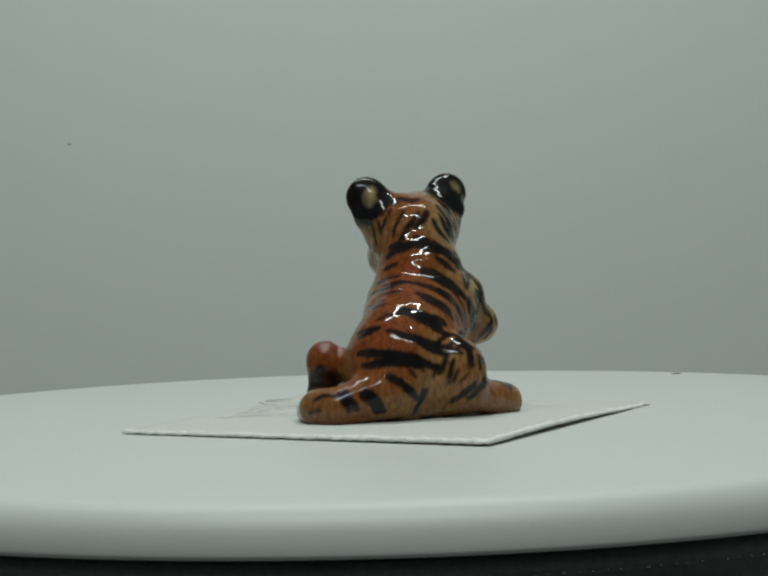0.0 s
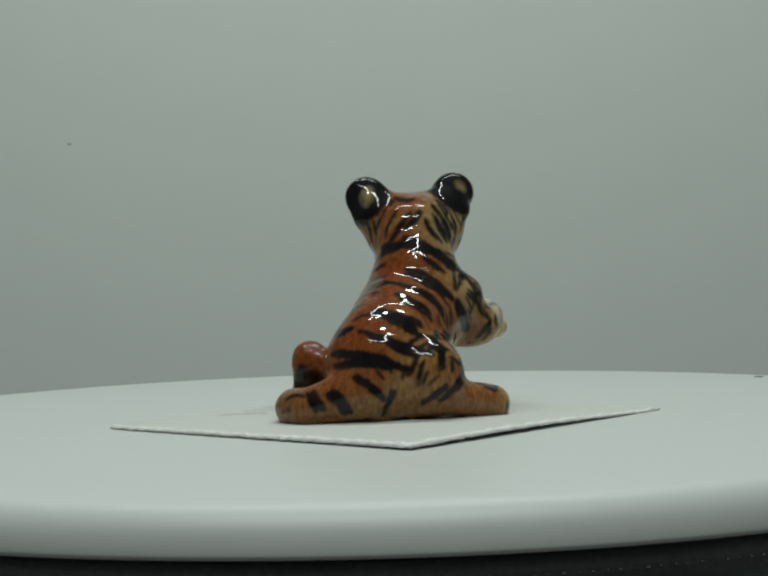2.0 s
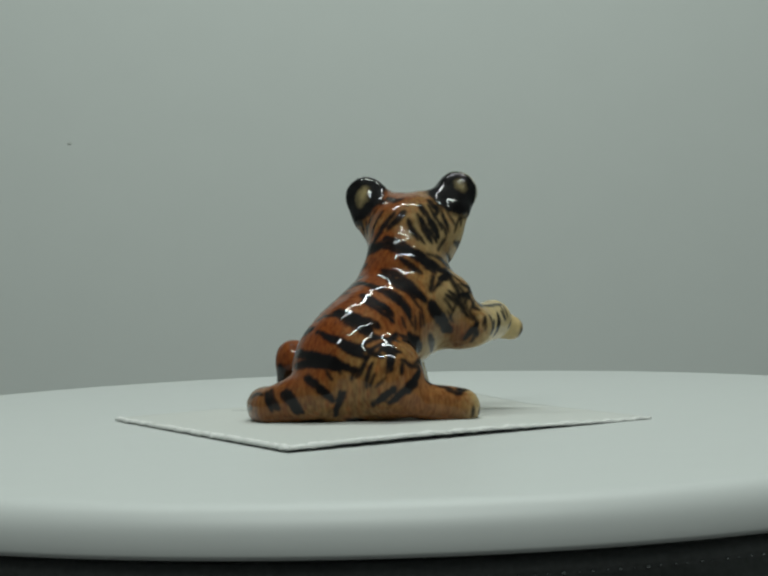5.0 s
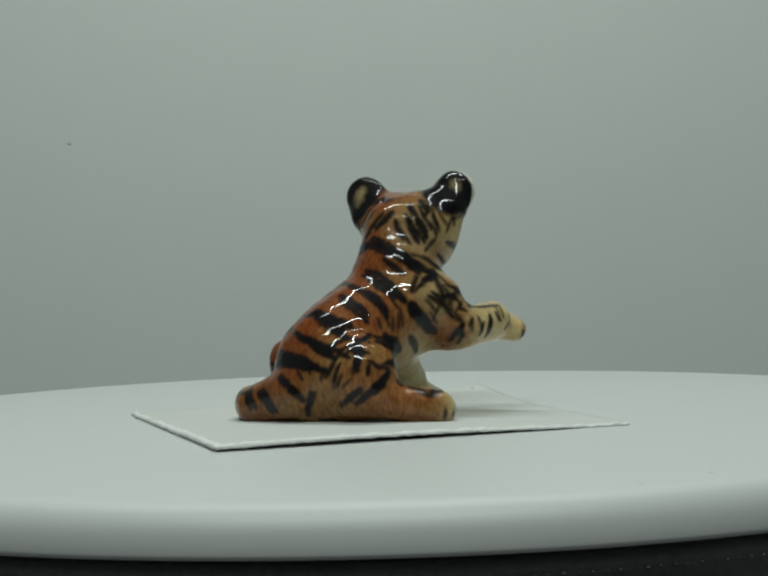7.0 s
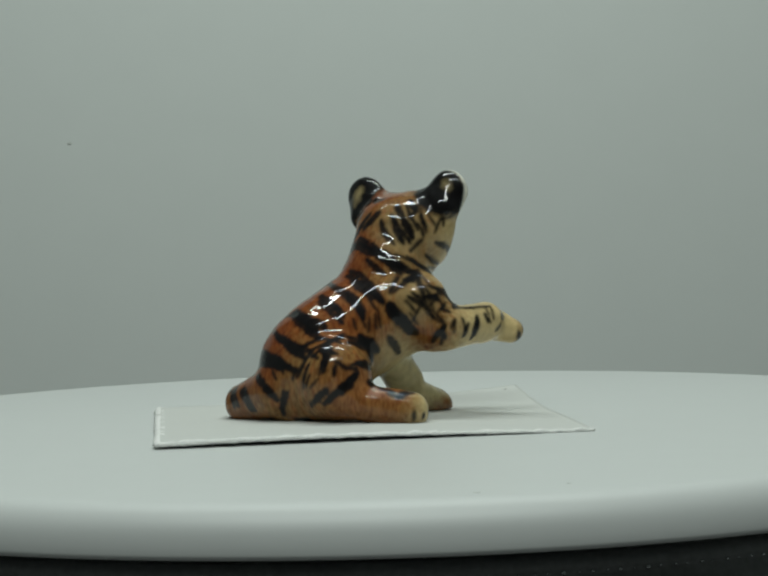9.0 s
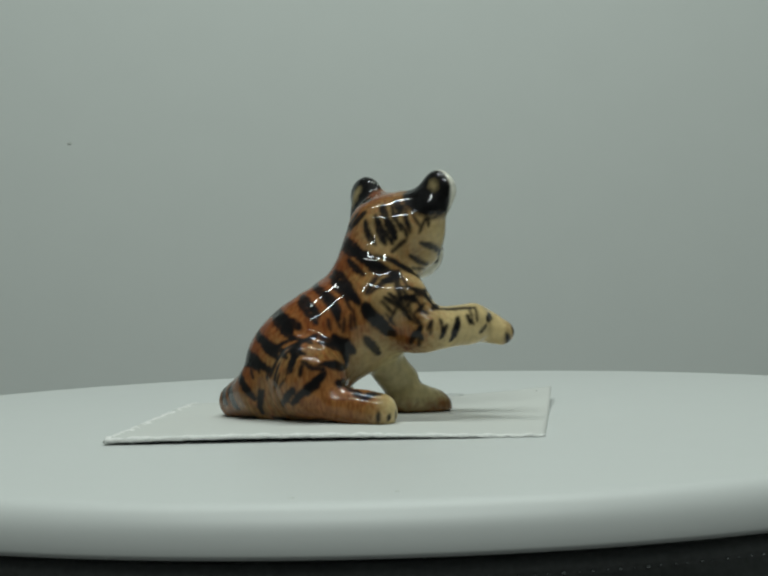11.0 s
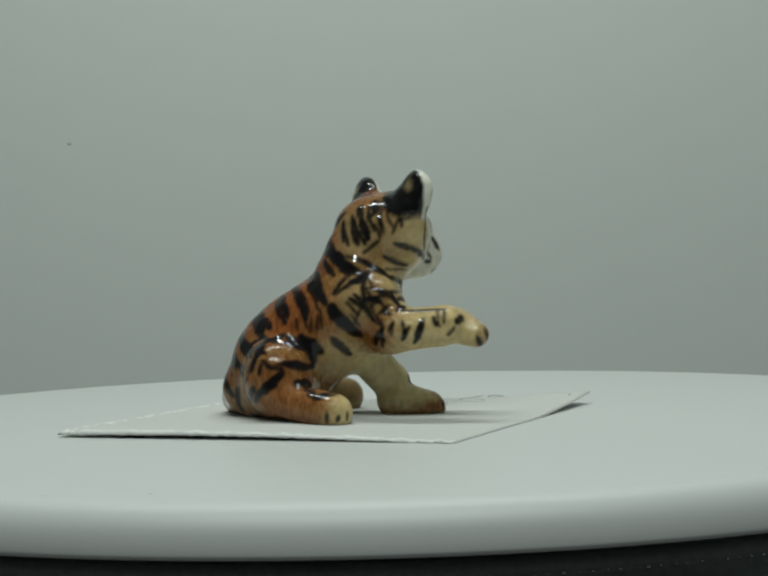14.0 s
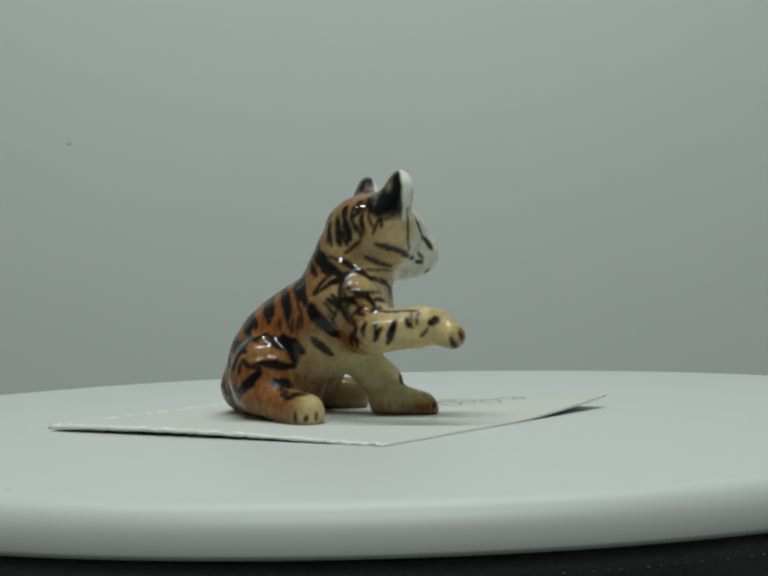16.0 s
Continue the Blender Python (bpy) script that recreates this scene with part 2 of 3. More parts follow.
# ---- the figurine ----
def figurine():
    """A ceramic tiger cub, modelled as soft lumps and limbs that run into one another; millimetres."""
    step = 0.27
    lo, hi = np.array([-18.0, -35.0, -0.5]), np.array([33.0, 23.0, 51.5])
    axes = [np.arange(a, b, step, dtype=np.float32) for a, b in zip(lo, hi)]
    px, py, pz = np.meshgrid(*axes, indexing="ij", sparse=True)
    field = [None]

    def join(s, blend):
        d = field[0]
        if d is None:
            field[0] = s
            return
        h = np.maximum(blend - np.abs(d - s), 0) / blend
        field[0] = np.minimum(d, s) - h * h * blend / 4

    def ball(cx, cy, cz, rx, ry, rz, yaw):
        ca, sa = math.cos(radians(yaw)), math.sin(radians(yaw))
        qx, qy, qz = (px - cx) * ca + (py - cy) * sa, (py - cy) * ca - (px - cx) * sa, pz - cz
        k0 = np.sqrt((qx / rx) ** 2 + (qy / ry) ** 2 + (qz / rz) ** 2)
        k1 = np.sqrt((qx / rx ** 2) ** 2 + (qy / ry ** 2) ** 2 + (qz / rz ** 2) ** 2)
        return k0 * (k0 - 1) / np.maximum(k1, 1e-6)

    def lump(cx, cy, cz, rx, ry, rz, yaw=0, blend=1.0):
        join(ball(cx, cy, cz, rx, ry, rz, yaw), blend)

    def limb(ax, ay, az, bx, by, bz, ra, rb, blend=1.0):
        ux, uy, uz = bx - ax, by - ay, bz - az
        h = np.clip(((px - ax) * ux + (py - ay) * uy + (pz - az) * uz) / (ux * ux + uy * uy + uz * uz), 0, 1)
        s = np.sqrt((px - ax - h * ux) ** 2 + (py - ay - h * uy) ** 2 + (pz - az - h * uz) ** 2) - (ra + (rb - ra) * h)
        join(s, blend)

    lump(8.5, 2.6, 36.6, 9.2, 8.5, 7.7, yaw=15, blend=2.0)  # head
    lump(4.4, 7.1, 31.7, 5.0, 6.8, 4.8, yaw=15, blend=2.0)  # muzzle
    limb(5.6, 9.1, 36.5, 4.8, 11.5, 33.0, 3.0, 1.7, blend=1.5)  # nose
    lump(-0.4, -0.3, 43.5, 4.2, 2.3, 4.1, yaw=15, blend=2.5)  # ear l
    lump(15.7, 7.8, 44.3, 4.1, 2.5, 3.9, yaw=15, blend=2.5)  # ear r
    limb(0.3, -0.8, 39.6, 4.8, 1.4, 35.8, 3.2, 5.0, blend=2.0)  # ear base l
    limb(15.9, 5.8, 40.8, 11.7, 4.5, 33.4, 3.3, 4.3, blend=2.0)  # ear base r
    limb(8.7, -1.7, 36.5, 9.5, -2.9, 29.5, 6.3, 8.3, blend=2.5)  # neck
    limb(8.9, -5.0, 20.9, 7.1, -14.1, 15.7, 10.3, 10.0, blend=2.5)  # torso
    lump(4.8, -18.4, 10.0, 10.7, 10.0, 11.9, yaw=-15, blend=2.5)  # rump
    lump(14.1, -19.5, 9.3, 7.2, 7.0, 7.9, yaw=-15, blend=2.0)  # thigh r
    limb(18.2, -19.6, 5.6, 24.9, -10.5, 3.2, 3.3, 3.7, blend=2.0)  # foot r
    limb(17.4, -1.0, 23.4, 18.0, 0.8, 18.5, 5.0, 5.2, blend=3.0)  # arm r
    limb(21.2, 2.7, 17.8, 20.7, 11.5, 18.6, 4.0, 3.95, blend=2.0)  # forearm r
    limb(18.9, 13.8, 18.4, 22.0, 17.2, 16.7, 3.6, 2.5, blend=1.0)  # paw r
    limb(9.3, -5.0, 15.5, 6.6, 2.5, 7.4, 3.6, 3.8, blend=1.5)  # leg l
    limb(7.6, 3.4, 3.9, 7.0, 9.7, 1.7, 3.8, 3.6, blend=1.0)  # foot l
    lump(11.5, -5.2, 22.2, 8.2, 7.0, 7.2, yaw=-15, blend=2.5)  # chest
    lump(-0.7, -12.6, 10.6, 6.3, 7.4, 5.7, yaw=-15, blend=1.5)  # thigh l
    limb(-3.0, -14.0, 4.9, -6.5, -5.0, 3.7, 3.3, 3.6, blend=1.0)  # hind l
    limb(3.5, -24.8, 6.8, -6.9, -26.2, 4.2, 5.4, 3.8, blend=1.5)  # tail
    limb(-10.4, -23.2, 3.8, -11.6, -18.3, 3.1, 3.8, 3.2, blend=3.0)  # tail bend
    limb(-10.2, -15.3, 5.0, -9.5, -15.0, 10.0, 2.9, 2.7, blend=1.5)  # tail stalk
    lump(-9.3, -14.9, 12.4, 3.6, 3.3, 3.7, blend=2.0)  # tail tip
    limb(0.6, -0.4, 42.6, 5.2, 0.4, 40.6, 2.2, 3.0, blend=2.5)  # web between left ear and crown
    limb(15.0, 6.9, 43.4, 10.8, 4.4, 40.8, 2.2, 3.0, blend=2.5)  # web between right ear and crown
    d = field[0]
    d = np.maximum(d, 1.17 - pz)
    # hollows of the ears
    for cx, cy, cz in ((-0.9, 2.6, 43.2), (14.9, 10.2, 44.2)):
        d = np.maximum(d, -ball(cx, cy, cz, 2.7, 2.0, 3.4, 15))
    # skin of the field: one vertex in each cell that it crosses
    inside = d < 0
    shape = np.array(d.shape) - 1
    corner = [(i, j, k) for i in (0, 1) for j in (0, 1) for k in (0, 1)]

    def cell(a, c):
        return a[c[0]:c[0] + shape[0], c[1]:c[1] + shape[1], c[2]:c[2] + shape[2]]

    count = sum(cell(inside, c).astype(np.int8) for c in corner)
    mixed = (count > 0) & (count < 8)
    ids = np.full(mixed.shape, -1, dtype=np.int64)
    ids[mixed] = np.arange(mixed.sum())
    at = np.argwhere(mixed)
    total, hits = np.zeros((len(at), 3)), np.zeros(len(at))
    for ca in corner:
        for ax in range(3):
            if ca[ax]:
                continue
            cb = list(ca)
            cb[ax] = 1
            fa, fb = d[tuple((at + ca).T)], d[tuple((at + cb).T)]
            cross = (fa < 0) != (fb < 0)
            t = np.where(cross, fa / np.where(fa == fb, 1, fa - fb), 0)
            p = np.array(ca, dtype=float)[None].repeat(len(at), 0)
            p[:, ax] = t
            total += p * cross[:, None]
            hits += cross
    co = lo + (at + total / hits[:, None]) * step
    faces = []
    for ax in range(3):
        b1, b2 = [e for e in range(3) if e != ax]
        sl = [slice(1, shape[e]) for e in range(3)]
        sl[ax] = slice(0, shape[ax])
        nx = list(sl)
        nx[ax] = slice(1, shape[ax] + 1)
        cross = inside[tuple(sl)] != inside[tuple(nx)]
        base = np.argwhere(cross) + [0 if e == ax else 1 for e in range(3)]
        quad = []
        for da, db in ((1, 1), (0, 1), (0, 0), (1, 0)):
            q = base.copy()
            q[:, b1] -= da
            q[:, b2] -= db
            quad.append(ids[tuple(q.T)])
        faces.append(np.stack(quad, 1))
    faces = np.concatenate(faces)
    me = bpy.data.meshes.new("tiger_figurine")
    me.from_pydata((co * MM).tolist(), [], faces.tolist())
    bm = bmesh.new()
    bm.from_mesh(me)
    bmesh.ops.recalc_face_normals(bm, faces=bm.faces)
    for _ in range(2):
        bmesh.ops.smooth_vert(bm, verts=[v for v in bm.verts if v.co.z > 1.6 * MM], factor=0.5, use_axis_x=True, use_axis_y=True, use_axis_z=True)
    bm.to_mesh(me)
    bm.free()
    for p in me.polygons:
        p.use_smooth = True
    # the modeller's thumb marks and the run of the glaze
    co = np.array([v.co for v in me.vertices]) / MM
    out = np.array([v.normal for v in me.vertices])
    lift = np.array([0.15 * noise.noise(Vector(p) * 0.33) + 0.035 * noise.noise(Vector(p) * 0.8) for p in co]) * np.clip((co[:, 2] - 1.3) / 1.5, 0, 1)
    co = co + out * lift[:, None]
    me.vertices.foreach_set("co", (co * MM).astype(np.float32).ravel())
    me.update()
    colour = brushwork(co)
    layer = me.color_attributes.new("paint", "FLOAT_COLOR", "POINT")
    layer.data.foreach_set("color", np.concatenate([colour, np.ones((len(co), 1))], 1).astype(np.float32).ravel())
    me.materials.append(GLAZE)
    return tagged(new("tiger_figurine", me), "small glossy hand-painted ceramic tiger cub figurine sitting with one paw raised", "figurine")


def brushwork(co):
    """The painter's colours on the glaze: rust on the back, ochre flanks, cream belly and paws, black strokes; shade on
    the left hind foot is painted in too.
    """
    wob = np.array([noise.noise_vector(Vector(p) * 0.45) for p in co])
    fine = np.array([noise.noise(Vector(p) * 1.3) for p in co])
    q = co + wob * 0.25
    orange = np.array([0.23, 0.087, 0.026])
    rust, ochre, cream = np.array([0.165, 0.038, 0.007]), np.array([0.232, 0.121, 0.039]), np.array([0.58, 0.45, 0.22])
    belly, white, black = np.array([0.52, 0.44, 0.235]), np.array([0.74, 0.73, 0.63]), np.array([0.0045, 0.004, 0.0045])
    streak = np.array([noise.noise(Vector((p[0] * 1.1, p[1] * 1.1, p[2] * 0.28 + 7))) for p in co])[:, None]
    col = ochre * np.clip(1 + 0.35 * streak, 0.4, 1.6) + (rust - ochre) * np.clip(streak - 0.05, 0, 0.5) * 1.4

    def wash(tone, cx, cy, cz, r, soft, strength=1.0):
        nonlocal col
        dist = np.linalg.norm(q - (cx, cy, cz), axis=1)
        a = np.clip((r + soft - dist) / soft + 0.3 * fine, 0, 1)[:, None] * strength
        col = col * (1 - a) + tone * a

    def hairs():
        """Fine darker and redder hairs of the brush, only where the coat is orange."""
        nonlocal col
        h = np.array([noise.noise(Vector((p[0] * 1.7, p[1] * 1.7, p[2] * 0.4 + 31))) + 0.5 * noise.noise(Vector((p[0] * 3.4, p[1] * 3.4, p[2] * 0.8))) for p in co])
        warm = np.clip((col[:, 0] / np.maximum(col[:, 2], 1e-3) - 3.0) / 3, 0, 1)
        a = (warm * np.clip(h * 0.6, -0.2, 0.3))[:, None]
        col = col * (1 - a * np.array([0.8, 1.1, 1.2]))

    def front(tone, cx, cy, cz, r, ahead):
        """The front face of an ear, seen from its middle on."""
        nonlocal col
        rel = q - (cx, cy, cz)
        a = np.clip((r - np.linalg.norm(rel, axis=1)) / 0.8, 0, 1) * np.clip((rel @ np.array([-0.2, 0.98, 0.0]) - ahead) / 0.5, 0, 1)
        col = col * (1 - a[:, None]) + tone * a[:, None]

    def stroke(width, *pts, tone=black, soft=0.55):
        """A brush stroke along points in tenths of a millimetre, thin at its ends."""
        nonlocal col
        p = np.array(pts, dtype=float).reshape(-1, 3) / 10
        near, along = np.full(len(co), 99.0), np.zeros(len(co))
        seg = len(p) - 1
        for i in range(seg):
            a, b = p[i], p[i + 1]
            t = np.clip((q - a) @ (b - a) / max((b - a) @ (b - a), 1e-6), 0, 1)
            dd = np.linalg.norm(q - a - t[:, None] * (b - a), axis=1)
            hit = dd < near
            near, along = np.where(hit, dd, near), np.where(hit, (i + t) / seg, along)
        half = (0.16 + 0.62 * width) * (0.62 + 0.38 * np.sqrt(np.clip(4 * along * (1 - along), 0, 1))) * (1 + 0.25 * fine)
        a = np.clip((half - near) / soft + 0.5, 0, 1)[:, None] * (0.95 + 0.05 * fine[:, None]) * min(1, 0.8 + 0.3 * width)
        col = col * (1 - a) + tone * a

    # washes of colour
    wash(rust, 8, -8, 31, 5, 4, 0.8)
    wash(rust, 5, -15, 26, 5.5, 4, 0.85)
    wash(rust, 2, -23, 20, 5.5, 4.5, 0.85)
    wash(rust, 1, -27, 14, 6, 5, 0.8)
    wash(rust, 6, -3, 43, 4, 3.5, 0.8)
    wash(rust, -6, -28, 4, 5, 4, 0.5)
    wash(rust, -9, -16, 14, 4, 3, 0.9)
    wash(orange, 23, -14, 5.5, 2, 2.5, 0.6)
    wash(orange, 21, -17, 5, 5, 4, 0.7)
    wash(rust, 19, -1, 17, 3, 3, 0.5)
    wash(cream, 20.5, 10, 16, 7, 5, 0.9)
    wash(cream, 17, 4, 26, 4, 3, 0.7)
    wash(belly, 8, 4, 13, 9.5, 3, 0.95)
    # left hind foot: the shade beneath the body, put into the colour as brown
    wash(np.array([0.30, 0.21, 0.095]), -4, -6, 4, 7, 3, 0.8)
    wash(cream, 10, 12, 33, 8, 4, 0.9)
    wash(cream, 15, 7, 36, 4, 4, 0.7)
    wash(cream, 26.8, -7.4, 3, 2.6, 3.4, 0.95)
    wash(cream, 15, -7, 13, 3, 4, 0.7)
    wash(white, 6, 13, 33, 8, 3, 0.85)
    wash(rust, 13, 3, 34, 2, 4, 0.35)
    wash(rust * 1.25, 14, -15, 21, 4.5, 4, 0.5)
    wash(rust * 1.25, 12, -20, 18, 4, 4, 0.45)
    wash(orange, 19, -21, 8, 4, 3.5, 0.5)
    wash(cream * 0.6, 15, -3, 36, 3, 4.5, 0.55)
    wash(cream * 0.7, 19, -4, 24, 2.5, 4, 0.5)
    hairs()
    wash(black, -10.0, -17.5, 8.0, 2.6, 1.6, 0.9)
    # ears
    wash(black, -0.8, -1.0, 43.0, 5.0, 1.0, 1.0)
    wash(black, 2.2, -1.4, 41.4, 2.0, 1.6, 0.9)
    wash(black, 12.6, 4.6, 42.6, 1.6, 1.6, 0.8)
    wash(black, 15.9, 5.6, 43.6, 4.8, 1.0, 1.0)
    front(white, 15.66, 7.8, 44.0, 6.0, -0.5)
    front(white, -0.4, -0.2, 43.2, 6.0, 0.6)
    stroke(1.6, 6, -24, 448, 0, -31, 424, tone=cream * 0.45, soft=1.4)
    stroke(1.0, 172, 56, 458, 180, 57, 447, tone=cream * 0.36, soft=1.4)
    # back
    stroke(1.41, 40, -74, 337, 78, -94, 340, 94, -97, 338, 109, -97, 335, 124, -95, 330, 137, -91, 326, 150, -85, 318, 161, -76, 311, 176, -52, 295, 189, -34, 283)
    stroke(1.03, 95, -120, 293, 111, -120, 288, 127, -117, 284, 146, -116, 270, 165, -114, 253, 174, -111, 242, 181, -107, 231)
    stroke(1.02, 44, -144, 265, 70, -150, 268, 98, -158, 262, 122, -156, 252, 142, -155, 238, 158, -148, 221, 168, -143, 205)
    stroke(0.92, 96, -192, 239, 118, -195, 226, 137, -192, 212, 152, -182, 198)
    stroke(1.36, 62, -230, 212, 80, -235, 206, 95, -235, 199, 107, -234, 192, 118, -232, 184, 140, -226, 170)
    stroke(0.73, 135, -226, 173, 157, -218, 168, 175, -203, 162)
    stroke(1.00, 29, -254, 182, 58, -263, 173, 73, -264, 168, 87, -263, 162, 100, -259, 158, 112, -254, 154, 125, -249, 150, 139, -247, 146, 164, -250, 136)
    stroke(1.08, -2, -269, 124, 29, -280, 125, 48, -283, 124, 65, -282, 123, 81, -279, 120, 96, -274, 118, 108, -269, 115, 121, -265, 112)
    stroke(1.18, -4, -263, 142, 16, -273, 141, 33, -278, 139, 49, -280, 136, 64, -280, 131, 78, -278, 127, 91, -275, 122)
    stroke(1.17, 24, -292, 99, 46, -297, 88, 64, -294, 74, 76, -284, 57)
    stroke(0.81, 96, -272, 72, 89, -273, 59, 79, -271, 40, 72, -265, 28)
    stroke(1.27, -17, -296, 75, 0, -301, 60, 12, -297, 43)
    stroke(0.63, 148, -258, 125, 140, -264, 103, 138, -264, 81)
    stroke(0.45, 117, -266, 113, 109, -269, 95)
    stroke(0.45, 65, -284, 114, 77, -284, 96)
    stroke(1.08, 165, -226, 159, 180, -232, 146, 179, -246, 129, 182, -250, 114)
    stroke(0.66, 25, -83, 292, 48, -100, 302)
    stroke(1.33, 32, -74, 316, 51, -87, 329, 66, -93, 334, 80, -95, 339)
    stroke(0.84, 24, -125, 263, 40, -138, 266, 54, -143, 269, 74, -152, 267)
    stroke(0.56, 14, -150, 243, 32, -164, 249, 52, -171, 252)
    stroke(0.55, 9, -226, 200, 28, -226, 210, 44, -230, 211, 61, -230, 212)
    stroke(0.56, 0, -159, 225, 24, -181, 237)
    stroke(0.82, -26, -225, 168, -4, -240, 179, 13, -241, 189)
    stroke(1.18, -28, -242, 140, -13, -257, 141, 3, -266, 142, 19, -274, 141, 36, -278, 140, 49, -280, 136, 63, -280, 132)
    stroke(1.18, -20, -257, 118, -1, -270, 120, 17, -278, 123, 36, -282, 124, 54, -282, 126, 72, -280, 122, 89, -276, 118)
    stroke(1.44, -9, -299, 69, 1, -300, 53, 12, -295, 38)
    stroke(1.62, -54, -291, 72, -50, -299, 56, -34, -300, 43)
    stroke(1.31, -103, -178, 89, -104, -182, 110)
    stroke(0.64, -111, -271, 59, -99, -277, 66, -74, -291, 65)
    stroke(0.55, -124, -264, 32, -101, -285, 40)
    stroke(0.76, 1, -77, 258, 25, -106, 272, 51, -124, 279)
    stroke(0.75, -3, -99, 244, 20, -136, 254, 43, -152, 260)
    stroke(0.82, -31, -206, 174, -10, -230, 183, 12, -242, 186)
    stroke(0.65, -14, -143, 211, 5, -183, 223, 23, -196, 228)
    # back of the head
    stroke(1.25, 19, -27, 438, 34, -29, 429, 54, -38, 421)
    stroke(1.16, -23, -29, 419, -15, -35, 399, -3, -37, 385)
    stroke(0.57, 68, -63, 407, 53, -68, 383, 44, -70, 358)
    stroke(0.48, 43, -44, 411, 31, -52, 387, 24, -49, 370)
    stroke(0.85, 95, -68, 402, 82, -77, 383, 69, -82, 364, 59, -84, 349)
    stroke(0.95, 114, -59, 404, 103, -74, 388, 89, -81, 371)
    stroke(0.57, 135, -63, 369, 146, -60, 354, 156, -57, 341)
    stroke(0.66, 141, -46, 391, 153, -40, 368, 165, -27, 345)
    stroke(0.57, 143, -16, 414, 157, -18, 393, 167, -10, 369)
    stroke(0.48, 153, 8, 414, 164, 2, 394, 171, 4, 377)
    stroke(0.96, 57, -27, 432, 84, -44, 425, 97, -37, 429)
    stroke(0.48, 132, -34, 414, 144, -39, 395)
    stroke(0.48, 171, -1, 351, 168, -30, 328)
    stroke(0.48, 2, -39, 389, 8, -35, 365, 12, -33, 341)
    stroke(0.48, 17, -42, 384, 24, -49, 360)
    # side of the head
    stroke(0.75, 123, -64, 389, 132, -65, 370, 144, -66, 351)
    stroke(0.75, 136, -48, 398, 145, -49, 374, 152, -47, 360, 160, -42, 344)
    stroke(0.93, 133, -30, 416, 150, -32, 393, 159, -29, 369, 165, -22, 354)
    stroke(1.22, 138, -3, 424, 156, -5, 405)
    stroke(0.56, 164, 3, 396, 171, 3, 377, 173, 6, 363)
    stroke(0.56, 155, 19, 419, 169, 21, 404)
    stroke(0.75, 130, 21, 436, 165, 27, 422, 183, 36, 403)
    stroke(0.28, 182, 36, 387, 188, 55, 393)
    stroke(0.47, 149, -44, 373, 156, -42, 359, 162, -39, 342)
    stroke(0.75, 155, -29, 386, 162, -23, 367, 165, -22, 352)
    stroke(0.47, 165, -9, 381, 170, -2, 367, 171, 1, 356)
    stroke(0.38, 168, 15, 400, 176, 20, 385, 178, 24, 375)
    stroke(0.38, 181, 34, 389, 180, 29, 376, 177, 24, 362)
    stroke(0.66, 151, 4, 414, 158, -14, 395)
    stroke(0.84, 174, 29, 342, 173, 44, 338, 168, 58, 334, 148, 80, 323, 97, 92, 313)
    stroke(0.65, 167, 9, 319, 158, 33, 307, 148, 55, 301)
    stroke(0.37, 179, 91, 409, 161, 90, 386, 159, 89, 372, 157, 88, 358, 149, 88, 344, 140, 89, 329)
    stroke(0.85, 122, 104, 384, 110, 109, 366, 79, 114, 350)
    stroke(0.47, 125, 99, 394, 120, 105, 380)
    stroke(0.76, 79, 114, 349, 70, 122, 338, 66, 127, 330)
    stroke(0.47, 92, 102, 325, 81, 110, 312)
    stroke(0.66, 88, 96, 306, 80, 108, 305)
    stroke(0.57, 58, 113, 285, 60, 118, 290)
    stroke(0.46, 183, 38, 392, 183, 41, 375)
    stroke(0.28, 173, 9, 294, 161, 24, 294, 151, 39, 293, 137, 54, 293)
    # collar, shoulder and chest
    stroke(1.31, 86, -90, 353, 112, -92, 344, 132, -89, 334, 147, -83, 325, 159, -74, 317, 169, -65, 306, 176, -53, 296)
    stroke(0.47, 161, -64, 322, 173, -44, 314, 178, -19, 302, 178, 6, 290)
    stroke(1.21, 129, -91, 333, 150, -83, 321, 165, -73, 304, 176, -62, 286)
    stroke(0.84, 126, -103, 315, 146, -97, 298, 163, -88, 284)
    stroke(0.56, 171, -41, 318, 177, -18, 304, 179, 5, 289, 179, 17, 281, 131, 43, 271)
    stroke(0.56, 176, -35, 310, 178, -21, 301, 182, -7, 291, 185, 17, 277, 164, 31, 272, 129, 43, 266)
    stroke(0.47, 129, 43, 266, 112, 47, 255, 108, 48, 242)
    stroke(1.02, 185, -58, 274, 192, -43, 275, 190, -26, 284)
    stroke(0.46, 211, -32, 260, 219, -11, 256, 214, 15, 251)
    stroke(0.65, 215, 15, 249, 218, 25, 231, 226, 35, 218)
    stroke(0.83, 190, -72, 261, 188, -53, 274, 189, -29, 285)
    stroke(0.55, 214, 14, 253, 183, 36, 250)
    stroke(0.74, 210, 27, 239, 180, 45, 234)
    stroke(1.10, 220, -28, 240, 224, -12, 236)
    stroke(0.82, 230, 22, 217, 217, 38, 224)
    stroke(0.64, 228, -4, 217, 235, 8, 210)
    stroke(0.37, 215, -24, 260, 220, -4, 253)
    stroke(1.29, 186, -98, 232, 194, -84, 213, 195, -69, 190, 193, -55, 175)
    stroke(1.20, 181, -97, 167, 177, -81, 152, 167, -63, 135)
    stroke(0.37, 200, -70, 236, 205, -60, 225, 208, -50, 213)
    stroke(0.37, 202, -56, 251, 209, -48, 242, 214, -40, 232, 219, -31, 222)
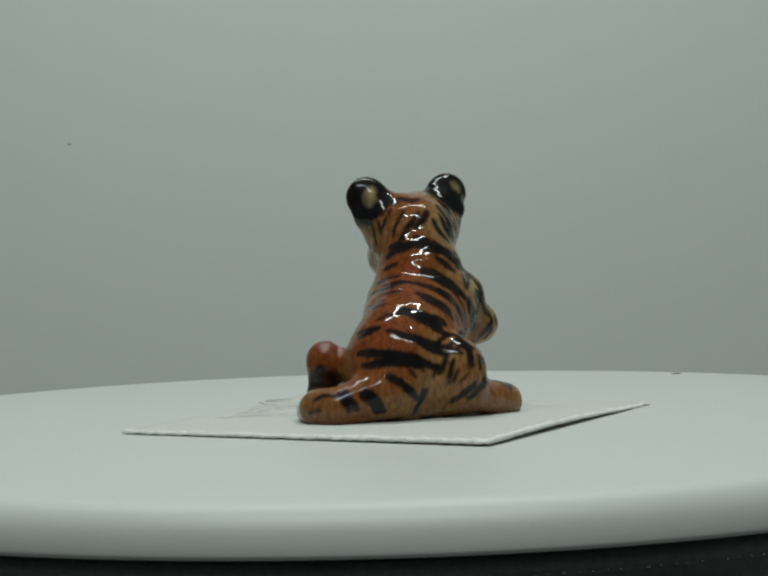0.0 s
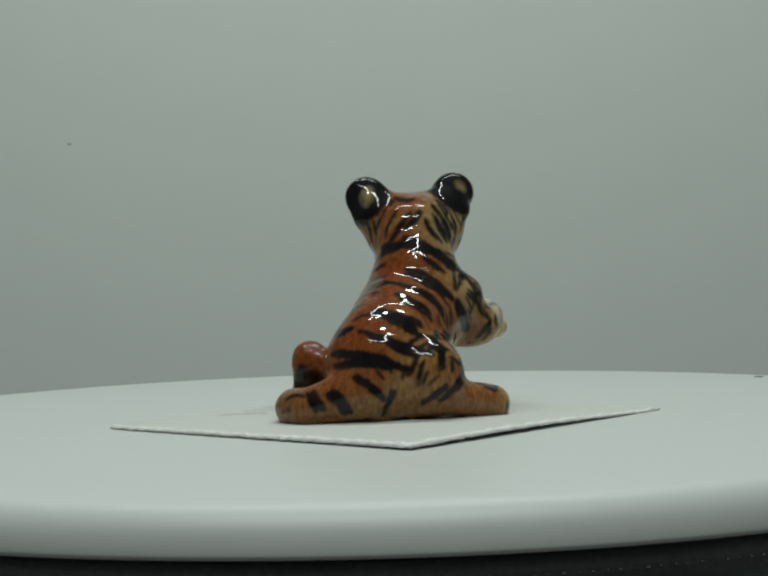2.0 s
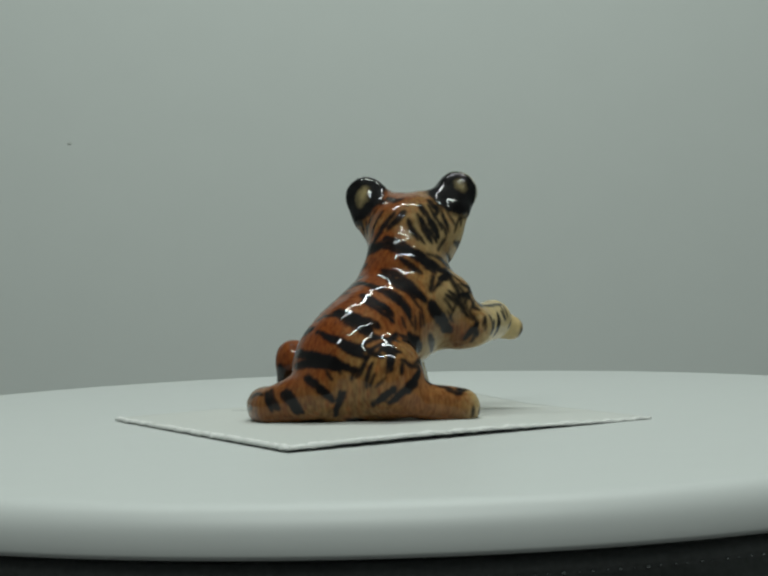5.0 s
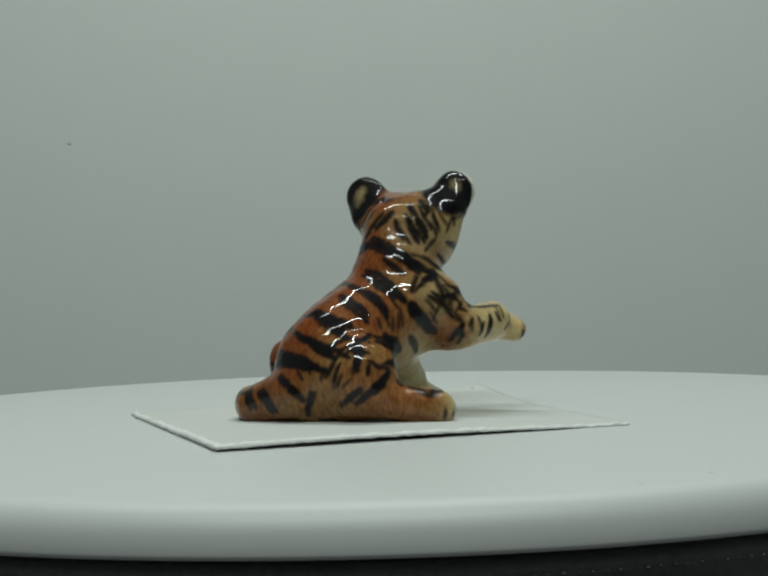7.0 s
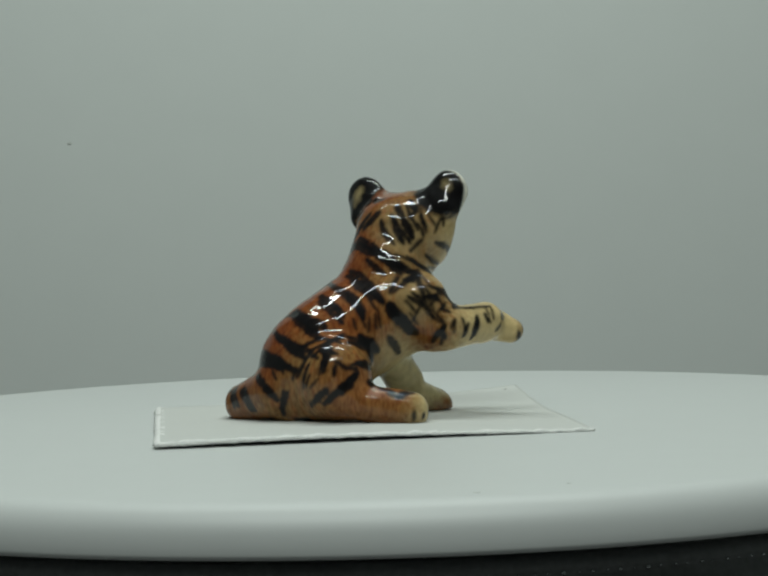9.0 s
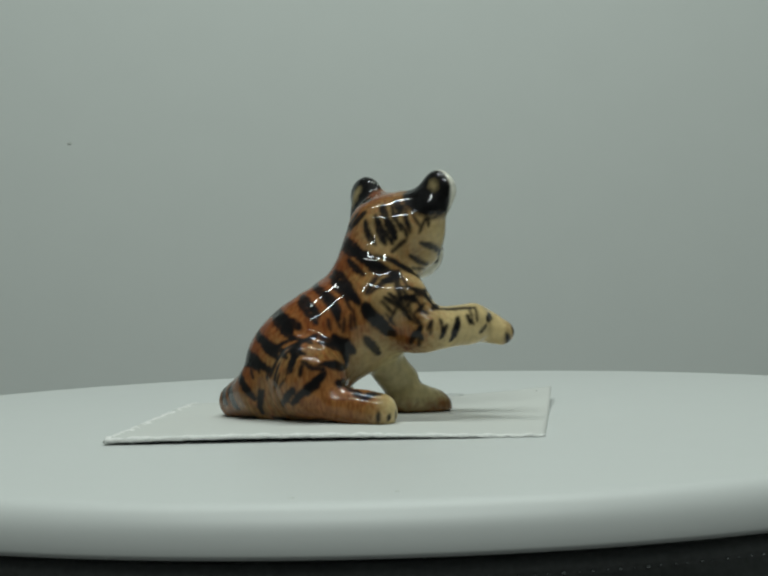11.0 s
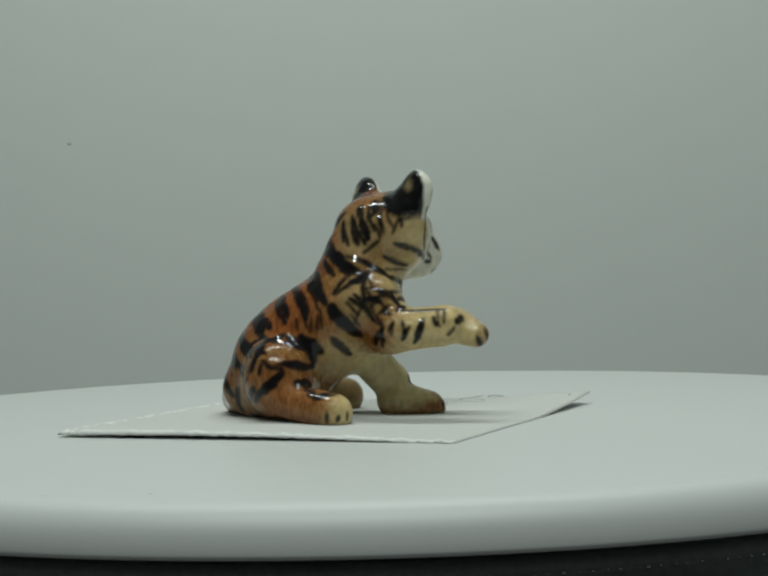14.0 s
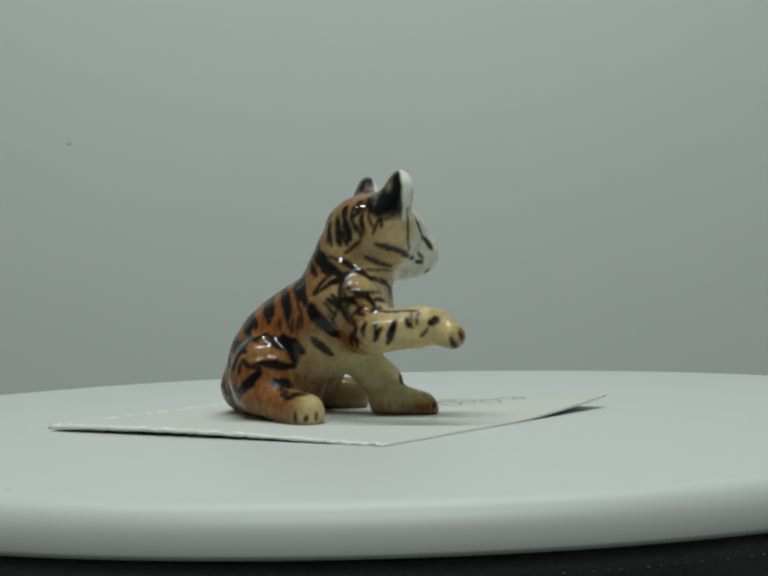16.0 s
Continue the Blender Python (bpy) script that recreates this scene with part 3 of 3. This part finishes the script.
    stroke(0.37, 223, -9, 245, 222, -25, 225)
    stroke(0.37, 224, 9, 229, 228, -12, 211)
    stroke(0.37, 203, -62, 211, 205, -53, 200, 206, -44, 189)
    stroke(0.37, 185, -88, 250, 189, -69, 264)
    stroke(0.37, 218, -33, 212, 223, -23, 203, 230, -13, 194)
    stroke(1.38, 187, -98, 226, 195, -81, 207, 197, -61, 187, 198, -44, 172)
    stroke(0.37, 203, -54, 250, 212, -43, 240, 219, -32, 230)
    stroke(0.46, 222, -17, 244, 225, -6, 233, 227, 5, 221)
    stroke(0.37, 211, -45, 221, 204, -54, 199)
    stroke(0.37, 218, -31, 242, 222, -24, 225, 226, -18, 209)
    stroke(0.37, 224, -22, 200, 220, -30, 226)
    stroke(0.47, 213, -33, 256, 220, -24, 245, 224, -11, 233)
    stroke(0.47, 215, -36, 240, 222, -20, 243, 221, 6, 245)
    stroke(0.37, 193, -25, 282, 205, -24, 271, 216, -21, 260)
    stroke(1.62, 187, -99, 218, 193, -82, 199, 195, -51, 175)
    stroke(0.67, 194, -33, 278, 208, -38, 259, 216, -36, 236)
    stroke(1.59, 191, -93, 217, 194, -79, 199, 196, -52, 179)
    stroke(0.74, 202, -64, 242, 213, -42, 228, 221, -28, 215)
    stroke(0.65, 183, -92, 252, 181, -78, 270, 177, -65, 282)
    stroke(0.56, 182, -44, 288, 184, -23, 291)
    stroke(0.64, 221, -8, 251, 219, 10, 246, 216, 23, 236)
    # flank
    stroke(1.12, 94, -127, 283, 135, -124, 269, 162, -117, 253, 180, -107, 236)
    stroke(1.30, 129, -151, 253, 151, -147, 233, 165, -142, 214)
    stroke(1.21, 120, -183, 234, 148, -178, 210)
    stroke(1.40, 51, -225, 216, 109, -225, 203, 136, -211, 190)
    stroke(0.83, 169, -155, 174, 174, -137, 160, 173, -116, 144)
    stroke(0.37, 160, -126, 242, 171, -122, 228, 177, -117, 214)
    stroke(0.37, 172, -133, 206, 174, -136, 192, 174, -138, 178)
    stroke(0.37, 178, -118, 210, 181, -114, 187)
    stroke(1.11, 86, -184, 247, 119, -185, 233, 142, -178, 219)
    stroke(1.38, 57, -222, 220, 101, -229, 203, 127, -224, 184)
    stroke(1.19, 48, -262, 176, 85, -263, 163, 109, -258, 149, 125, -255, 140)
    stroke(1.20, 25, -276, 139, 72, -278, 131, 103, -270, 119)
    stroke(0.83, 31, -291, 103, 60, -294, 81, 71, -290, 69, 77, -283, 57)
    stroke(0.64, 90, -276, 72, 82, -274, 48, 71, -265, 28)
    stroke(1.12, -25, -297, 70, -3, -300, 50, 14, -293, 35)
    stroke(0.76, -67, -288, 70, -55, -299, 52, -47, -298, 37)
    stroke(1.20, 117, -132, 273, 145, -129, 259, 165, -121, 240)
    stroke(0.37, 161, -148, 214, 168, -146, 200, 172, -142, 186)
    stroke(0.37, 158, -162, 205, 165, -160, 185)
    stroke(0.37, 175, -123, 213, 177, -123, 199, 178, -121, 185)
    # thigh and hind foot
    stroke(0.83, 175, -242, 140, 164, -229, 158, 164, -210, 168, 164, -191, 172)
    stroke(0.74, 175, -187, 162, 176, -164, 155)
    stroke(1.02, 172, -148, 162, 174, -137, 141, 172, -132, 117)
    stroke(0.92, 207, -192, 125, 200, -164, 121, 172, -132, 113)
    stroke(0.91, 212, -199, 105, 211, -214, 92, 202, -232, 74, 185, -242, 56)
    stroke(0.92, 189, -246, 79, 162, -253, 57)
    stroke(0.74, 86, -266, 157, 110, -260, 143, 134, -255, 134)
    stroke(0.65, 103, -263, 146, 115, -252, 153, 125, -241, 161, 142, -224, 170)
    stroke(0.55, 161, -238, 152, 190, -222, 144)
    stroke(0.37, 177, -247, 130, 176, -255, 108)
    stroke(0.36, 197, -232, 124, 197, -239, 105)
    stroke(0.37, 133, -260, 122, 126, -266, 102)
    stroke(0.37, 176, -257, 99, 157, -263, 81)
    stroke(0.47, 79, -278, 128, 93, -276, 106)
    stroke(0.90, 212, -203, 102, 210, -216, 93, 206, -227, 83, 198, -236, 72, 187, -242, 61, 174, -245, 51)
    stroke(0.90, 189, -247, 80, 171, -253, 64, 142, -252, 47)
    stroke(0.64, 120, -267, 100, 131, -260, 123, 137, -254, 136, 139, -245, 149, 151, -236, 156, 158, -224, 164)
    stroke(0.90, 158, -230, 159, 180, -240, 137, 182, -247, 123)
    stroke(0.82, 166, -181, 171, 171, -167, 165, 172, -152, 159, 174, -138, 150, 172, -122, 140)
    stroke(0.82, 208, -202, 122, 199, -164, 124)
    stroke(0.45, 155, -262, 106, 146, -265, 83)
    stroke(0.36, 198, -231, 124, 198, -237, 106)
    stroke(1.10, 213, -170, 88, 194, -145, 83, 227, -138, 76)
    stroke(0.54, 255, -130, 67, 251, -106, 69)
    stroke(0.45, 258, -140, 60, 264, -129, 60)
    stroke(0.73, 203, -154, 88, 232, -152, 75, 249, -136, 69)
    stroke(0.72, 259, -129, 64, 261, -114, 67)
    stroke(1.12, 217, -169, 83, 202, -150, 85, 184, -138, 75)
    stroke(0.55, 245, -150, 68, 261, -132, 61)
    stroke(0.55, 260, -126, 64, 263, -109, 66, 255, -95, 67)
    stroke(0.55, 283, -118, 35, 280, -120, 20)
    stroke(0.64, 284, -97, 30, 284, -100, 21)
    stroke(0.45, 276, -81, 34, 275, -81, 21)
    stroke(1.03, 171, -148, 168, 175, -133, 159, 172, -115, 142)
    stroke(0.65, 208, -186, 120, 205, -172, 117, 199, -159, 113, 177, -137, 114)
    stroke(0.75, 84, -249, 19, 107, -233, 18)
    stroke(0.74, 94, -244, 18, 111, -226, 15)
    stroke(0.47, 6, -274, 16, 27, -270, 18, 50, -268, 19)
    stroke(1.05, -3, -299, 48, 4, -293, 33)
    stroke(1.22, 170, -157, 169, 174, -143, 154, 174, -136, 139, 170, -129, 125)
    stroke(1.03, 179, -172, 155, 176, -158, 152, 174, -143, 148)
    stroke(0.75, 164, -210, 168, 162, -186, 175)
    stroke(0.66, 157, -250, 140, 161, -230, 158, 164, -210, 168)
    stroke(1.12, 212, -195, 107, 211, -214, 87, 205, -228, 70)
    stroke(0.74, 196, -230, 130, 206, -216, 118, 211, -195, 114)
    # raised arm and paw
    stroke(0.73, 237, -7, 184, 229, -14, 170, 214, -19, 156)
    stroke(0.46, 245, 14, 197, 245, 4, 181)
    stroke(0.64, 251, 34, 182, 249, 27, 164)
    stroke(0.64, 244, 69, 200, 250, 60, 182, 243, 53, 159)
    stroke(0.55, 242, 89, 204, 247, 92, 189)
    stroke(0.46, 245, 170, 166, 240, 175, 152)
    stroke(0.37, 229, 29, 218, 228, 50, 217, 231, 71, 216)
    stroke(0.65, 235, -10, 183, 235, -2, 160)
    stroke(0.46, 246, 30, 198, 252, 31, 174)
    stroke(0.56, 247, 65, 196, 250, 59, 182, 247, 57, 167)
    stroke(0.38, 235, 111, 214, 246, 108, 193)
    stroke(0.57, 248, 65, 193, 250, 59, 179, 246, 62, 164)
    stroke(0.48, 232, 99, 216, 245, 97, 196)
    stroke(0.56, 237, -6, 169, 223, -5, 149)
    stroke(0.47, 227, -15, 207, 237, -6, 187)
    stroke(0.64, 238, -5, 186, 222, -20, 167)
    stroke(0.46, 247, 12, 193, 247, 8, 173)
    stroke(0.64, 250, 42, 186, 251, 29, 167)
    stroke(0.64, 246, 67, 197, 250, 62, 177, 242, 53, 157)
    stroke(0.45, 246, 91, 196, 246, 100, 187)
    stroke(0.46, 230, 52, 216, 231, 68, 216, 231, 84, 216, 232, 98, 217, 231, 112, 217)
    stroke(1.00, 227, 145, 202, 242, 133, 193)
    stroke(0.45, 244, 128, 184, 243, 115, 170)
    stroke(0.73, 245, 173, 161, 229, 179, 145)
    stroke(0.46, 240, 186, 175, 235, 190, 159)
    stroke(0.36, 233, 188, 180, 235, 192, 164)
    # foreleg
    stroke(0.86, 77, 60, 84, 80, 68, 67)
    stroke(0.57, 85, 127, 31, 93, 124, 23)

    shade = np.array([noise.noise(Vector((p[0] * 0.9, p[1] * 0.9, p[2] * 0.6 + 31))) for p in co])[:, None]
    col = col * (1 - np.clip(shade, -0.5, 0.6) * 0.15)
    return np.clip(col, 0.004, 1)


# ---- build ----
setting()
backdrop_speck()
turntable_base()
disc = turntable()
card_sheet = card()
tiger = figurine()

# ---- the turning: seconds and degrees, clockwise from above, one turn a minute ----
TURNS = [(0, -0.16), (0.5, 2.83), (1, 5.83), (1.5, 8.8), (2, 11.77), (2.5, 14.89),
         (3, 18.41), (3.5, 21.03), (4, 24.19), (6.5, 38.94), (7, 41.9), (7.5, 44.73),
         (8, 47.59), (8.5, 50.63), (9, 53.52), (11.5, 68.59), (12, 70.96), (12.5, 74.08),
         (13, 77.76), (13.5, 80.71), (14, 83.89), (14.5, 87.42), (15, 90.45), (15.5, 93.38),
         (16, 95.89)]


def motions():
    rows = [(t, pose(0, 0, 0, 0, 0, -a)) for t, a in TURNS]
    walk(disc, rows)
    walk(card_sheet, rows)
    walk(tiger, rows)


motions()
